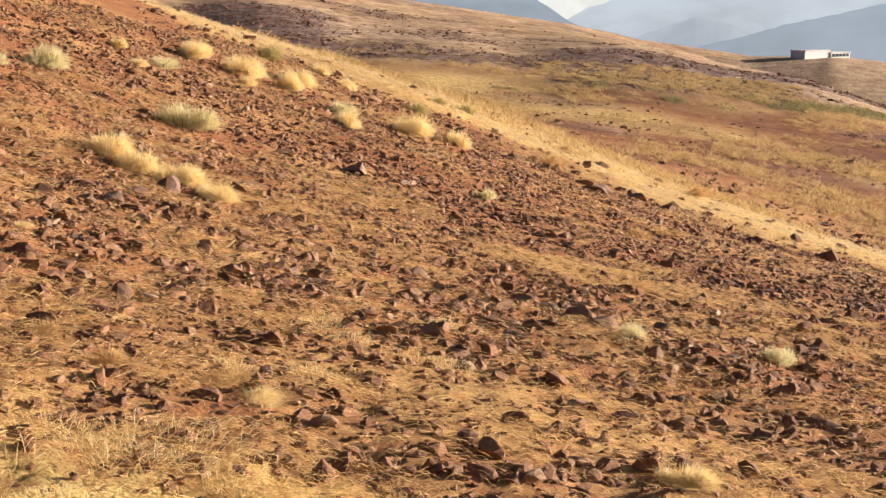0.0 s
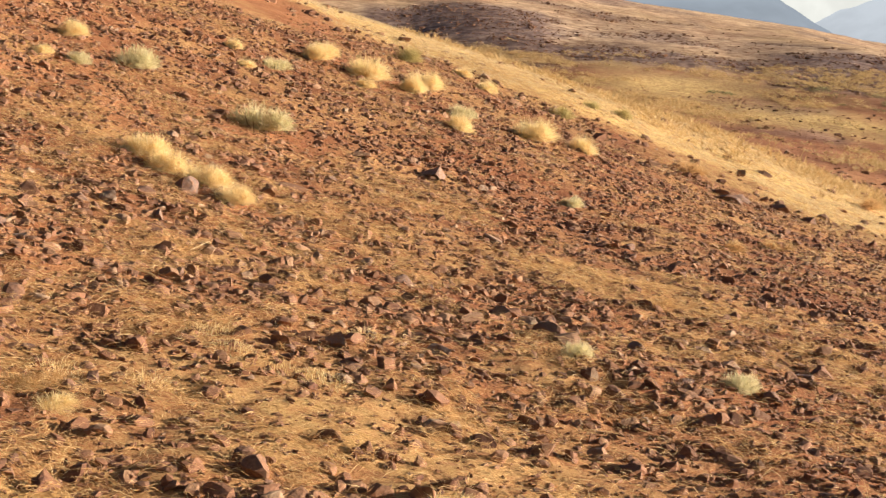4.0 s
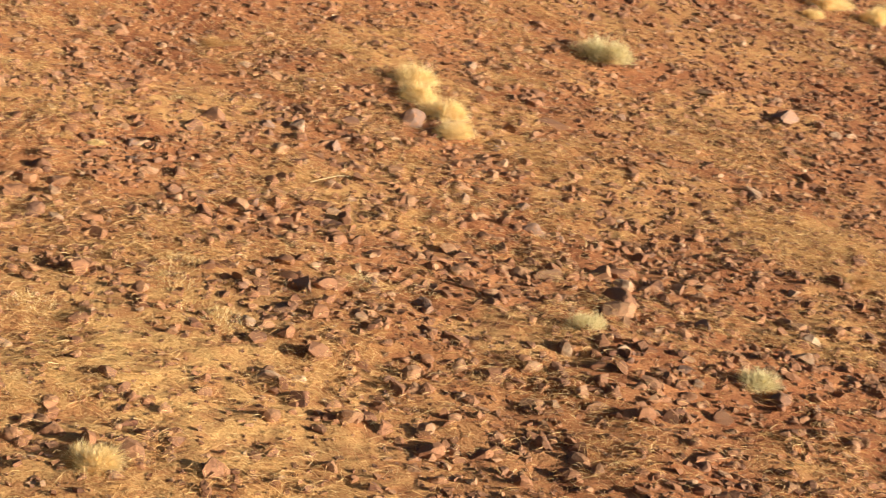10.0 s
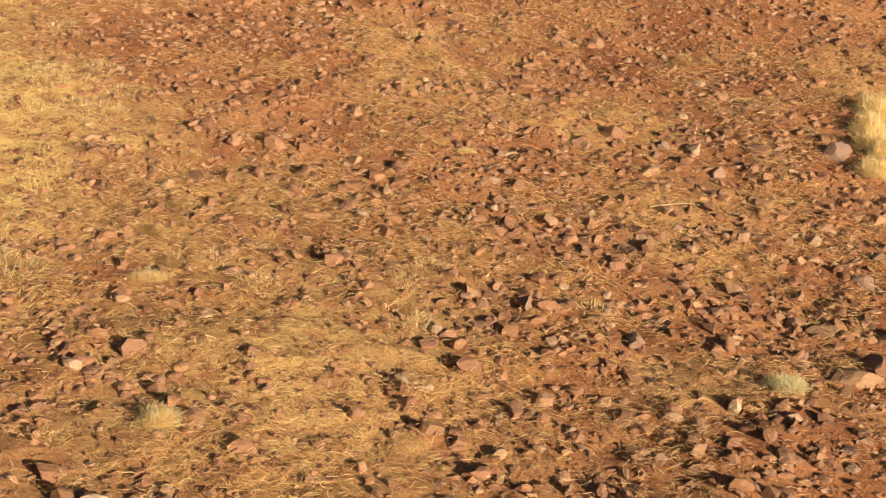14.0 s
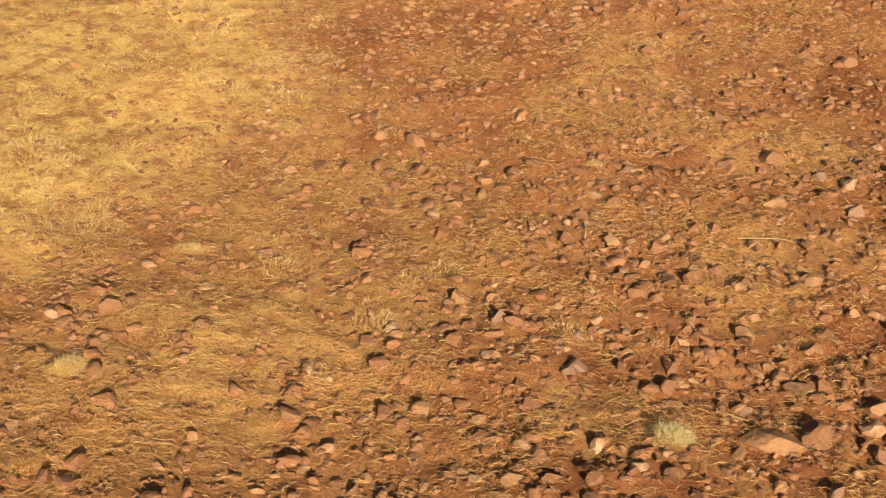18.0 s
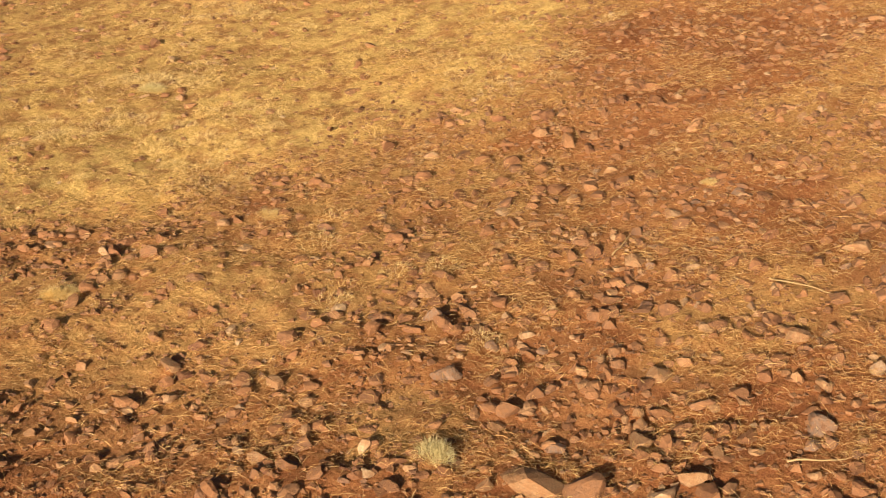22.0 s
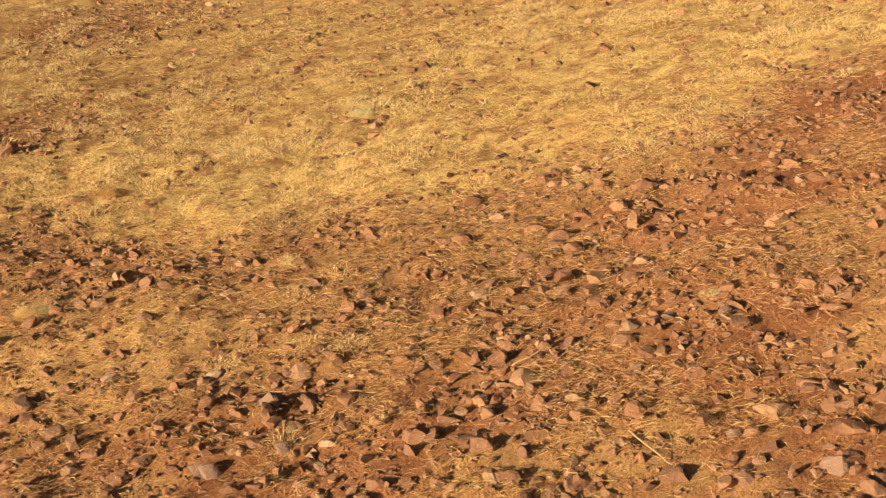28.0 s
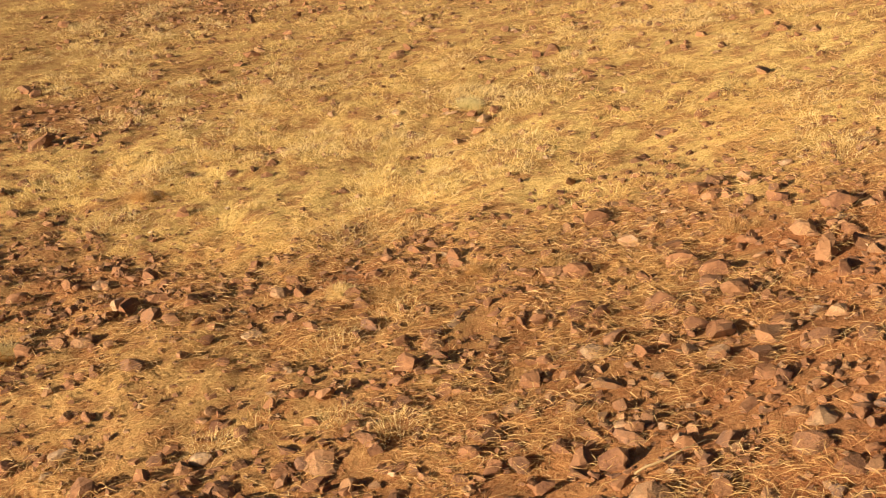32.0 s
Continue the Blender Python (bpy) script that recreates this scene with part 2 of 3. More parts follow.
SOIL = soil_material()
MIXED = [(0.0, (0.120, 0.056, 0.033)), (0.20, (0.205, 0.100, 0.050)), (0.45, (0.270, 0.138, 0.066)), (0.62, (0.165, 0.096, 0.064)), (0.80, (0.300, 0.170, 0.085)), (0.95, (0.370, 0.240, 0.130)), (1.0, (0.47, 0.36, 0.23))]
ROCK = rock_material("loose_stone", MIXED, True)
ROCKS = {
    "b": rock_material("brown_stone", [(0, (0.165, 0.085, 0.048)), (1, (0.265, 0.148, 0.082))]),
    "g": rock_material("grey_stone", [(0, (0.185, 0.136, 0.110)), (1, (0.275, 0.206, 0.160))]),
    "l": rock_material("tan_stone", [(0, (0.310, 0.192, 0.100)), (1, (0.390, 0.255, 0.140))]),
    "w": rock_material("pale_stone", [(0, (0.350, 0.262, 0.170)), (1, (0.440, 0.340, 0.232))]),
}
STRAW = straw_material("dry_grass", [(0, (0.69, 0.48, 0.150)), (0.5, (0.87, 0.66, 0.235)), (1, (0.95, 0.81, 0.41))], 0.5)
PALE = straw_material("bleached_grass", [(0, (0.53, 0.39, 0.18)), (0.5, (0.70, 0.55, 0.28)), (1, (0.76, 0.63, 0.38))], 0.45)
LEAF = {
    "p": straw_material("pale_brush_twig", [(0, (0.60, 0.52, 0.24)), (0.5, (0.75, 0.67, 0.35)), (1, (0.84, 0.76, 0.46))], 0.5),
    "y": straw_material("yellow_grass_blade", [(0, (0.76, 0.58, 0.22)), (0.5, (0.90, 0.73, 0.33)), (1, (0.94, 0.82, 0.47))], 0.5),
    "g": straw_material("olive_brush_twig", [(0, (0.38, 0.31, 0.10)), (0.5, (0.54, 0.44, 0.15)), (1, (0.64, 0.54, 0.23))], 0.5),
    "t": straw_material("low_straw_blade", [(0, (0.46, 0.275, 0.095)), (0.5, (0.67, 0.430, 0.155)), (1, (0.83, 0.630, 0.290))], 0.45),
}
GOLD = straw_material("golden_brush", [(0, (0.40, 0.26, 0.085)), (0.5, (0.60, 0.42, 0.16)), (1, (0.70, 0.53, 0.25))], 0.4)
OLIVE = straw_material("olive_brush", [(0, (0.17, 0.15, 0.06)), (0.5, (0.28, 0.245, 0.10)), (1, (0.39, 0.335, 0.145))], 0.4)
WOOD = straw_material("woody_stem", [(0, (0.10, 0.065, 0.04)), (1, (0.22, 0.15, 0.09))], 0.0)


# ---------------------------------------------------------------- mesh helpers
def mesh_of(name, verts, faces, mat, smoothed=False):
    """A mesh from an array of places and an array of equally long faces."""
    me = bpy.data.meshes.new(name)
    verts, faces = np.asarray(verts, np.float32), np.asarray(faces, np.int32)
    k = faces.shape[1]
    me.vertices.add(len(verts))
    me.vertices.foreach_set("co", verts.ravel())
    me.loops.add(faces.size)
    me.loops.foreach_set("vertex_index", faces.ravel())
    me.polygons.add(len(faces))
    me.polygons.foreach_set("loop_start", np.arange(0, faces.size, k, dtype=np.int32))
    me.polygons.foreach_set("use_smooth", np.full(len(faces), smoothed))
    me.update(calc_edges=True)
    me.materials.append(mat)
    return me


def part(name, me, parent, label=""):
    ob = new(name, me)
    ob.parent = parent
    return tagged(ob, label)


# ---------------------------------------------------------------- ground
def build_ground():
    radii = np.r_[0.0, 0.1, np.arange(0.25, 18, 0.20), np.arange(18, 34, 0.40)]
    grown = [34.0]
    while grown[-1] < 4700:
        grown.append(grown[-1] * 1.033)
    radii = np.r_[radii, grown]
    ang = np.r_[np.arange(0, 38, 0.2), np.arange(38, 360, 0.6)]
    a, r = np.meshgrid(np.radians(ang), radii)
    x, y = 2 + r * np.cos(a), 13 + r * np.sin(a)
    z = ground_z(x, y)
    nr, na = x.shape
    i, j = np.meshgrid(np.arange(nr - 1), np.arange(na), indexing="ij")
    k = (j + 1) % na
    faces = np.stack([i * na + j, (i + 1) * na + j, (i + 1) * na + k, i * na + k], -1).reshape(-1, 4)
    me = mesh_of("ground", np.stack([x, y, z], -1).reshape(-1, 3), faces, SOIL, True)
    g = grass_share(x, y)
    d = np.hypot(x - VALLEY[0], y - VALLEY[1])
    az = np.degrees(np.arctan2(y - VALLEY[1], x - VALLEY[0]))
    stain, vein = fbm(d * np.radians(az) * 0.010, d * 0.02, 5), fbm(d * np.radians(az) * 0.018 + 9, d * 0.035, 5)
    streak = fbm(d * np.radians(az) * 0.06 + 4, d * 0.05, 5)
    far = smooth(90, 130, d)
    scree = scree_share(x, y)
    plain_land = bell(az, 9, 10) * smooth(92, 122, d) * (1 - smooth(190, 240, d))
    g = g * (1 - far) + far * np.clip(0.42 + 1.2 * vein + 2.2 * streak - 0.55 * plain_land, 0, 1)
    # share of the haze-paled hill colour, painted in with distance
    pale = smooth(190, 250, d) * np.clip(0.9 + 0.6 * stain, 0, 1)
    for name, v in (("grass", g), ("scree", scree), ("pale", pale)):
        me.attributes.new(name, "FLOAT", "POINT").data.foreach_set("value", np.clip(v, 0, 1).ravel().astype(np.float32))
    return tagged(new("ground", me), "dry ochre hillside of stony soil and straw falling to a canyon", "hillside", kind="structure")


build_ground()


# ---------------------------------------------------------------- stones
def lump(level):
    """The places and triangles of a ball, to be cut into a stone."""
    bm = bmesh.new()
    bmesh.ops.create_icosphere(bm, subdivisions=level, radius=1)
    v, f = np.array([v.co for v in bm.verts]), np.array([[v.index for v in f.verts] for f in bm.faces])
    bm.free()
    return v, f


def block():
    v = np.array([(x, y, z) for x in (-1, 1) for y in (-1, 1) for z in (-1, 1)], float) * 0.62
    f = [(0, 1, 3), (0, 3, 2), (4, 6, 7), (4, 7, 5), (0, 4, 5), (0, 5, 1), (2, 3, 7), (2, 7, 6), (0, 2, 6), (0, 6, 4), (1, 5, 7), (1, 7, 3)]
    return v, np.array(f)


def any_turn():
    q, _ = np.linalg.qr(rng.normal(size=(3, 3)))
    return q * np.sign(np.linalg.det(q))


def stone_shapes(count, base, cuts, rough, low=0.52):
    """Broken stones: a lump split by a few flat breaks, with worn corners."""
    shapes = []
    for _ in range(count):
        v, f = base
        p = v @ any_turn() * (1 + rng.normal(0, rough, (len(v), 1)))
        p = p * np.array([1.0, rng.uniform(0.62, 0.95), rng.uniform(0.75, 1.2) * low])
        for _ in range(cuts):
            n = rng.normal(size=3)
            n /= np.linalg.norm(n)
            reach = p @ n
            p = p - np.outer(np.maximum(reach - reach.max() * rng.uniform(0.40, 0.78), 0), n)
        p = p - (p.max(0) + p.min(0)) / 2
        shapes.append((p / np.ptp(p[:, :2], axis=0).max(), f))
    return shapes


SHAPES, CHIPS = stone_shapes(50, lump(1), 4, 0.14), stone_shapes(40, block(), 2, 0.22)
NEAR_SHAPES, BIG_SHAPES = stone_shapes(40, lump(2), 10, 0.03), stone_shapes(24, lump(3), 13, 0.010)


def turned(n):
    """Random turns: any way round, tipped by up to about 30 degrees."""
    yaw, tip, to = rng.uniform(0, 2 * np.pi, n), rng.normal(0, 0.30, n), rng.uniform(0, 2 * np.pi, n)
    cy, sy, ct, st, ca, sa = np.cos(yaw), np.sin(yaw), np.cos(tip), np.sin(tip), np.cos(to), np.sin(to)
    o, i = np.zeros(n), np.ones(n)
    rz = np.stack([np.stack([cy, -sy, o], -1), np.stack([sy, cy, o], -1), np.stack([o, o, i], -1)], 1)
    ra = np.stack([np.stack([ca, -sa, o], -1), np.stack([sa, ca, o], -1), np.stack([o, o, i], -1)], 1)
    rx = np.stack([np.stack([i, o, o], -1), np.stack([o, ct, -st], -1), np.stack([o, st, ct], -1)], 1)
    return ra @ rx @ np.swapaxes(ra, 1, 2) @ rz


def scatter(x0, x1, y0, y1, per_m2, keep):
    n = int((x1 - x0) * (y1 - y0) * per_m2)
    x, y = rng.uniform(x0, x1, n), rng.uniform(y0, y1, n)
    # thin out towards a ragged border
    rim = np.minimum(np.minimum(x - x0, x1 - x), np.minimum(y - y0, y1 - y)) + 5 * fbm(x * 0.3, y * 0.3 + 60, 3)
    ok = rng.random(n) < keep(x, y) * smooth(-0.5, 4.5, rim)
    return x[ok], y[ok]


def stony(x, y):
    n = fbm(x * 0.5, y * 0.5 + 30, 3)
    return np.clip((1 - 0.9 * grass_share(x, y)) * (0.92 + 0.8 * n), 0.04, 1)


def stone_field(name, label, x, y, size, shapes=SHAPES):
    verts, faces, base = [], [], 0
    z, turn, pick = ground_z(x, y), turned(len(x)), rng.integers(0, len(shapes), len(x))
    for s, (v, f) in enumerate(shapes):
        at = np.flatnonzero(pick == s)
        if not len(at):
            continue
        w = np.einsum("nij,vj->nvi", turn[at], v) * size[at, None, None]
        w += np.stack([x[at], y[at], z[at] + size[at] * rng.uniform(-0.05, 0.11, len(at))], -1)[:, None]
        verts.append(w.reshape(-1, 3))
        faces.append((f[None] + (base + np.arange(len(at)) * len(v))[:, None, None]).reshape(-1, 3))
        base += len(at) * len(v)
    me = mesh_of(name, np.concatenate(verts), np.concatenate(faces), ROCK)
    return tagged(new(name, me), label, "stones", kind="stuff")


x, y = scatter(-27, 43, 1, 42, 37, lambda a, b: stony(a, b) * (1 - 0.9 * smooth(3, -1, a) * smooth(5, 2, b)))
size = np.clip(rng.lognormal(-2.19, 0.43, len(x)), 0.055, 0.32)
big = size > 0.13
near = big & (x > -4) & (x < 11) & (y > 8.5) & (y < 23)
stone_field("near_stones", "tan and brown broken stones lying close together on soil", x[near], y[near], size[near], NEAR_SHAPES)
stone_field("stones", "brown and grey angular stones strewn over the dry slope", x[big & ~near], y[big & ~near], size[big & ~near])
stone_field("small_stones", "fist-sized brown and tan stones between larger ones", x[~big], y[~big], size[~big], CHIPS)
x, y = scatter(-9, 34, -13, 9, 9, lambda a, b: stony(a, b) * smooth(8, 3, b))
stone_field("lower_stones", "brown angular stones scattered down the lower slope", x, y, np.clip(rng.lognormal(-1.95, 0.4, len(x)), 0.08, 0.34))
x, y = scatter(-11, 20, 2, 31, 38, lambda a, b: 0.35 + 0.65 * stony(a, b))
stone_field("rubble", "small broken stones and clods littering the soil", x, y, np.clip(rng.lognormal(-2.8, 0.35, len(x)), 0.03, 0.12), CHIPS)
x, y = scatter(34, 98, 4, 65, 2.0, stony)
stone_field("far_stones", "dark angular stones on the farther hillside", x, y, np.clip(rng.lognormal(-1.5, 0.5, len(x)), 0.12, 0.9))


def sector(az0, az1, d0, d1, n):
    az, d = np.radians(rng.uniform(az0, az1, n)), np.sqrt(rng.uniform(d0**2, d1**2, n))
    return VALLEY[0] + d * np.cos(az), VALLEY[1] + d * np.sin(az)


x, y = sector(2, 36, 85, 310, 90000)
keep = rng.random(len(x)) < np.maximum(0.5 * scree_share(x, y), 0.07 * (np.hypot(x - VALLEY[0], y - VALLEY[1]) < 190) + 0.012)
x, y = x[keep], y[keep]
stone_field("valley_stones", "dark stones scattered in drifts over the valley floor", x, y, np.clip(rng.lognormal(-1.35, 0.5, len(x)), 0.13, 1.1), CHIPS)

STONE_MESHES = {k: [mesh_of("rock", v, f, m) for v, f in BIG_SHAPES] for k, m in ROCKS.items()}
STONE_WORDS = {"b": "reddish-brown angular rock lying on dry soil", "g": "dark grey angular rock half sunk in soil",
               "l": "tan flat-sided rock lying among straw", "w": "pale cream stone lying on brown soil"}


def rock(x, y, size, tint):
    ob = new("rock", STONE_MESHES[tint][int(rng.integers(24))])
    z = float(ground_z(x, y))
    low = 0.5 if size > 0.6 else rng.uniform(0.85, 1.15)
    ob.matrix_world = Matrix.Translation((x, y, z + 0.03 * size * low)) @ Euler((rng.normal(0, 0.20), rng.normal(0, 0.20), rng.uniform(0, 6.28))).to_matrix().to_4x4() @ Matrix.Diagonal((size, size, size * low, 1))
    return tagged(ob, STONE_WORDS[tint], "rock", "loose rocks on the slope")


ROCKS_GRASS_EDGE = [
    (-13.05, 15.48, 0.47, 'b'), (-11.47, 15.40, 0.28, 'w'), (-9.97, 7.43, 0.52, 'b'), (-2.65, 19.45, 0.14, 'w'), (-2.54, 20.32, 0.19, 'l'),
    (-1.75, 21.87, 0.19, 'b'), (-1.48, 18.72, 0.15, 'l'), (-1.21, 19.99, 0.18, 'b'), (-1.09, 18.36, 0.18, 'b'), (-0.85, 12.24, 0.20, 'b'),
    (-0.70, 19.12, 0.18, 'w'), (-0.60, 21.35, 0.20, 'w'), (-0.58, 14.56, 0.20, 'b'), (-0.54, 15.75, 0.21, 'b'), (-0.11, 18.02, 0.17, 'l'),
    (-0.08, 20.88, 0.24, 'b'), (0.16, 19.15, 0.38, 'b'), (0.17, 18.62, 0.39, 'b'), (0.43, 12.52, 0.19, 'b'), (0.45, 14.00, 0.14, 'b'),
    (0.48, 17.37, 0.30, 'l'), (0.76, 16.58, 0.17, 'l'), (0.89, 17.10, 0.16, 'l'), (0.97, 21.36, 0.27, 'b'), (1.03, 15.84, 0.14, 'b'),
]
ROCKS_WEST = [
    (1.19, 17.41, 0.16, 'l'), (1.21, 11.63, 0.30, 'l'), (1.27, 16.49, 0.23, 'b'), (1.31, 17.86, 0.13, 'w'), (1.44, 12.30, 0.25, 'b'),
    (1.60, 18.50, 0.13, 'b'), (1.63, 21.48, 0.25, 'b'), (1.65, 20.06, 0.25, 'g'), (1.69, 20.79, 0.16, 'w'), (1.71, 12.68, 0.12, 'w'),
    (1.81, 16.34, 0.20, 'b'), (1.85, 17.26, 0.19, 'b'), (1.90, 18.15, 0.18, 'l'), (1.96, 18.90, 0.28, 'b'), (2.04, 15.85, 0.19, 'b'),
    (2.05, 12.30, 0.24, 'b'), (2.11, 20.18, 0.24, 'b'), (2.13, 14.90, 0.26, 'g'), (2.14, 15.37, 0.26, 'b'), (2.17, 22.76, 0.29, 'b'),
    (2.19, 18.26, 0.22, 'g'), (2.27, 19.16, 0.21, 'b'), (2.29, 12.25, 0.21, 'l'), (2.37, 12.59, 0.30, 'l'), (2.37, 14.97, 0.19, 'b'),
]
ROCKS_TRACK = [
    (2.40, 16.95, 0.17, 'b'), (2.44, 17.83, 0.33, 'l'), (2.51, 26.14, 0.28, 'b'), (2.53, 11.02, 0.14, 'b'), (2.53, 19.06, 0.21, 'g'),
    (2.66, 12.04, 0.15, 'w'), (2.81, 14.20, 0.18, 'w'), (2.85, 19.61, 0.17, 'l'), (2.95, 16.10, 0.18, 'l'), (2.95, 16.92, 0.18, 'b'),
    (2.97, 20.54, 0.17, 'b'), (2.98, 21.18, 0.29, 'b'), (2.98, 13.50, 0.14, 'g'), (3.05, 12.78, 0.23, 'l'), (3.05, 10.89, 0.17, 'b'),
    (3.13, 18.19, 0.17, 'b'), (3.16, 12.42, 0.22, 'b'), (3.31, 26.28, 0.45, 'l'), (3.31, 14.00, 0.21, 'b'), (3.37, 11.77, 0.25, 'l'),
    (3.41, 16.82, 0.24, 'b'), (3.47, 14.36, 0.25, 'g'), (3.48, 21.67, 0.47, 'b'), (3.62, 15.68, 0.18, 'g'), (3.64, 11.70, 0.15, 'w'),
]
ROCKS_MIDDLE = [
    (3.65, 16.65, 0.23, 'b'), (3.67, 20.70, 0.22, 'b'), (3.76, 12.27, 0.22, 'b'), (3.77, 19.17, 0.19, 'b'), (3.83, 17.40, 0.32, 'b'),
    (3.86, 20.93, 0.22, 'b'), (3.88, 18.48, 0.19, 'l'), (3.93, 11.24, 0.21, 'b'), (3.97, 14.76, 0.21, 'b'), (4.01, 19.65, 0.31, 'b'),
    (4.02, 17.84, 0.21, 'b'), (4.03, 20.29, 0.43, 'l'), (4.04, 11.82, 0.26, 'l'), (4.05, 15.56, 0.18, 'l'), (4.11, 22.33, 0.26, 'b'),
    (4.13, 22.59, 0.20, 'w'), (4.19, 13.07, 0.23, 'b'), (4.26, 19.91, 0.21, 'g'), (4.26, 14.50, 0.18, 'b'), (4.29, 19.42, 0.19, 'b'),
    (4.29, 16.09, 0.17, 'l'), (4.32, 21.55, 0.33, 'g'), (4.32, 17.00, 0.27, 'b'), (4.32, 18.33, 0.22, 'w'), (4.37, 11.70, 0.24, 'b'),
]
ROCKS_CENTRE = [
    (4.38, 26.38, 0.23, 'w'), (4.40, 22.95, 0.39, 'b'), (4.43, 12.01, 0.25, 'b'), (4.47, 15.09, 0.22, 'b'), (4.48, 17.68, 0.28, 'b'),
    (4.65, 15.72, 0.27, 'l'), (4.66, 14.64, 0.28, 'b'), (4.67, 20.18, 0.22, 'b'), (4.69, 11.08, 0.21, 'b'), (4.75, 13.44, 0.23, 'b'),
    (4.79, 18.14, 0.25, 'b'), (4.81, 21.43, 0.31, 'w'), (4.84, 12.18, 0.25, 'b'), (4.88, 19.27, 0.37, 'b'), (4.93, 24.26, 0.22, 'w'),
    (4.94, 16.55, 0.38, 'l'), (5.00, 18.29, 0.20, 'l'), (5.01, 17.23, 0.14, 'b'), (5.06, 11.76, 0.20, 'b'), (5.09, 15.21, 0.16, 'b'),
    (5.15, 20.74, 0.26, 'g'), (5.20, 24.80, 0.27, 'w'), (5.26, 11.75, 0.17, 'b'), (5.29, 18.29, 0.32, 'l'), (5.31, 15.73, 0.26, 'b'),
]
ROCKS_UPPER = [
    (5.35, 11.06, 0.24, 'b'), (5.45, 15.89, 0.21, 'l'), (5.51, 16.48, 0.17, 'b'), (5.53, 12.74, 0.24, 'b'), (5.58, 17.81, 0.21, 'b'),
    (5.59, 14.71, 0.28, 'g'), (5.65, 11.86, 0.19, 'w'), (5.78, 19.83, 0.26, 'b'), (5.89, 13.66, 0.22, 'l'), (5.97, 15.57, 0.38, 'l'),
    (5.99, 16.94, 0.20, 'l'), (6.02, 16.06, 0.22, 'b'), (6.18, 14.16, 0.82, 'l'), (6.35, 18.62, 0.29, 'w'), (6.47, 14.57, 0.52, 'b'),
    (6.55, 10.23, 0.24, 'b'), (6.64, 16.15, 0.30, 'l'), (6.84, 17.34, 0.40, 'g'), (6.86, 15.64, 0.48, 'l'), (7.06, 13.56, 0.25, 'g'),
    (7.12, 17.05, 0.25, 'g'), (7.31, 22.23, 0.59, 'g'), (8.03, 11.41, 0.26, 'b'), (8.47, 17.78, 0.26, 'b'), (8.65, 11.69, 0.34, 'g'),
]
ROCKS_EAST = [
    (8.69, 13.62, 0.36, 'l'), (9.13, 20.39, 0.19, 'b'), (9.19, 11.68, 0.43, 'b'), (9.53, 19.64, 0.19, 'l'), (9.63, 21.62, 0.22, 'w'),
    (9.93, 18.20, 0.19, 'g'), (10.04, 14.25, 0.17, 'w'), (10.10, 20.78, 0.30, 'b'), (10.38, 25.56, 0.29, 'w'), (10.50, 22.62, 0.64, 'b'),
    (11.26, 24.31, 0.34, 'b'), (11.55, 12.99, 0.27, 'b'), (11.88, 19.96, 0.22, 'w'), (12.07, 18.95, 0.31, 'b'), (12.85, 19.49, 0.48, 'w'),
    (13.33, 20.47, 0.33, 'b'), (15.08, 14.55, 0.19, 'w'), (15.87, 15.72, 0.38, 'g'), (16.25, 25.33, 0.65, 'l'), (16.57, 16.20, 0.33, 'b'),
    (16.66, 18.54, 0.29, 'g'), (17.49, 24.13, 0.78, 'g'), (18.16, 23.16, 0.33, 'w'), (35.15, 24.38, 1.38, 'g'), (36.01, 24.84, 0.55, 'g'),
]
ROCKS_LOWER = [
    (36.37, 37.50, 0.61, 'g'), (36.43, 24.31, 0.81, 'g'), (38.54, 35.60, 0.55, 'b'), (38.94, 23.89, 1.26, 'b'), (41.30, 24.84, 0.63, 'b'),
    (46.04, 17.58, 0.70, 'l'), (46.95, 17.67, 0.54, 'b'),
]
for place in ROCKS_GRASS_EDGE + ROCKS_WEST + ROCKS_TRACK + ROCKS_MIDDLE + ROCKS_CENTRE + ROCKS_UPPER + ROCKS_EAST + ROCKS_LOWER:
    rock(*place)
x, y = scatter(-5, 22, 7, 28, 1.0, stony)
for px, py in list(zip(x, y))[:70]:
    rock(px, py, float(np.clip(rng.lognormal(-1.6, 0.25), 0.15, 0.32)), "bbbbggl"[int(rng.integers(7))])


# ---------------------------------------------------------------- grass
def blades(x, y, z, way, lean, length, width, segments=2, start=0.5):
    """Curved tapering blades as one array of places and triangles."""
    n = len(x)
    out = np.stack([np.cos(way), np.sin(way), np.zeros(n)], -1)
    twist = rng.uniform(0.2, 1.4, n) * np.sin(np.minimum(lean, 1.57))
    side = np.stack([-np.sin(way) * np.cos(twist), np.cos(way) * np.cos(twist), np.sin(twist)], -1) * (width / 2)[:, None]
    root = np.stack([x, y, z], -1)
    pts = [root - side, root + side]
    p, a = root, lean * start
    for s in range(segments):
        p = p + (out * np.sin(a)[:, None] + np.array([0, 0, 1.0]) * np.cos(a)[:, None]) * (length / segments)[:, None]
        a = np.minimum(a + lean / segments, 2.2)
        if s < segments - 1:
            pts += [p - side * 0.7, p + side * 0.7]
        else:
            pts += [p]
    v = np.stack(pts, 1)
    k = v.shape[1]
    f = [[2 * s + q for q in t] for s in range(segments - 1) for t in ((0, 1, 3), (0, 3, 2))] + [[k - 3, k - 2, k - 1]]
    return v.reshape(-1, 3), (np.array(f)[None] + (np.arange(n) * k)[:, None, None]).reshape(-1, 3)


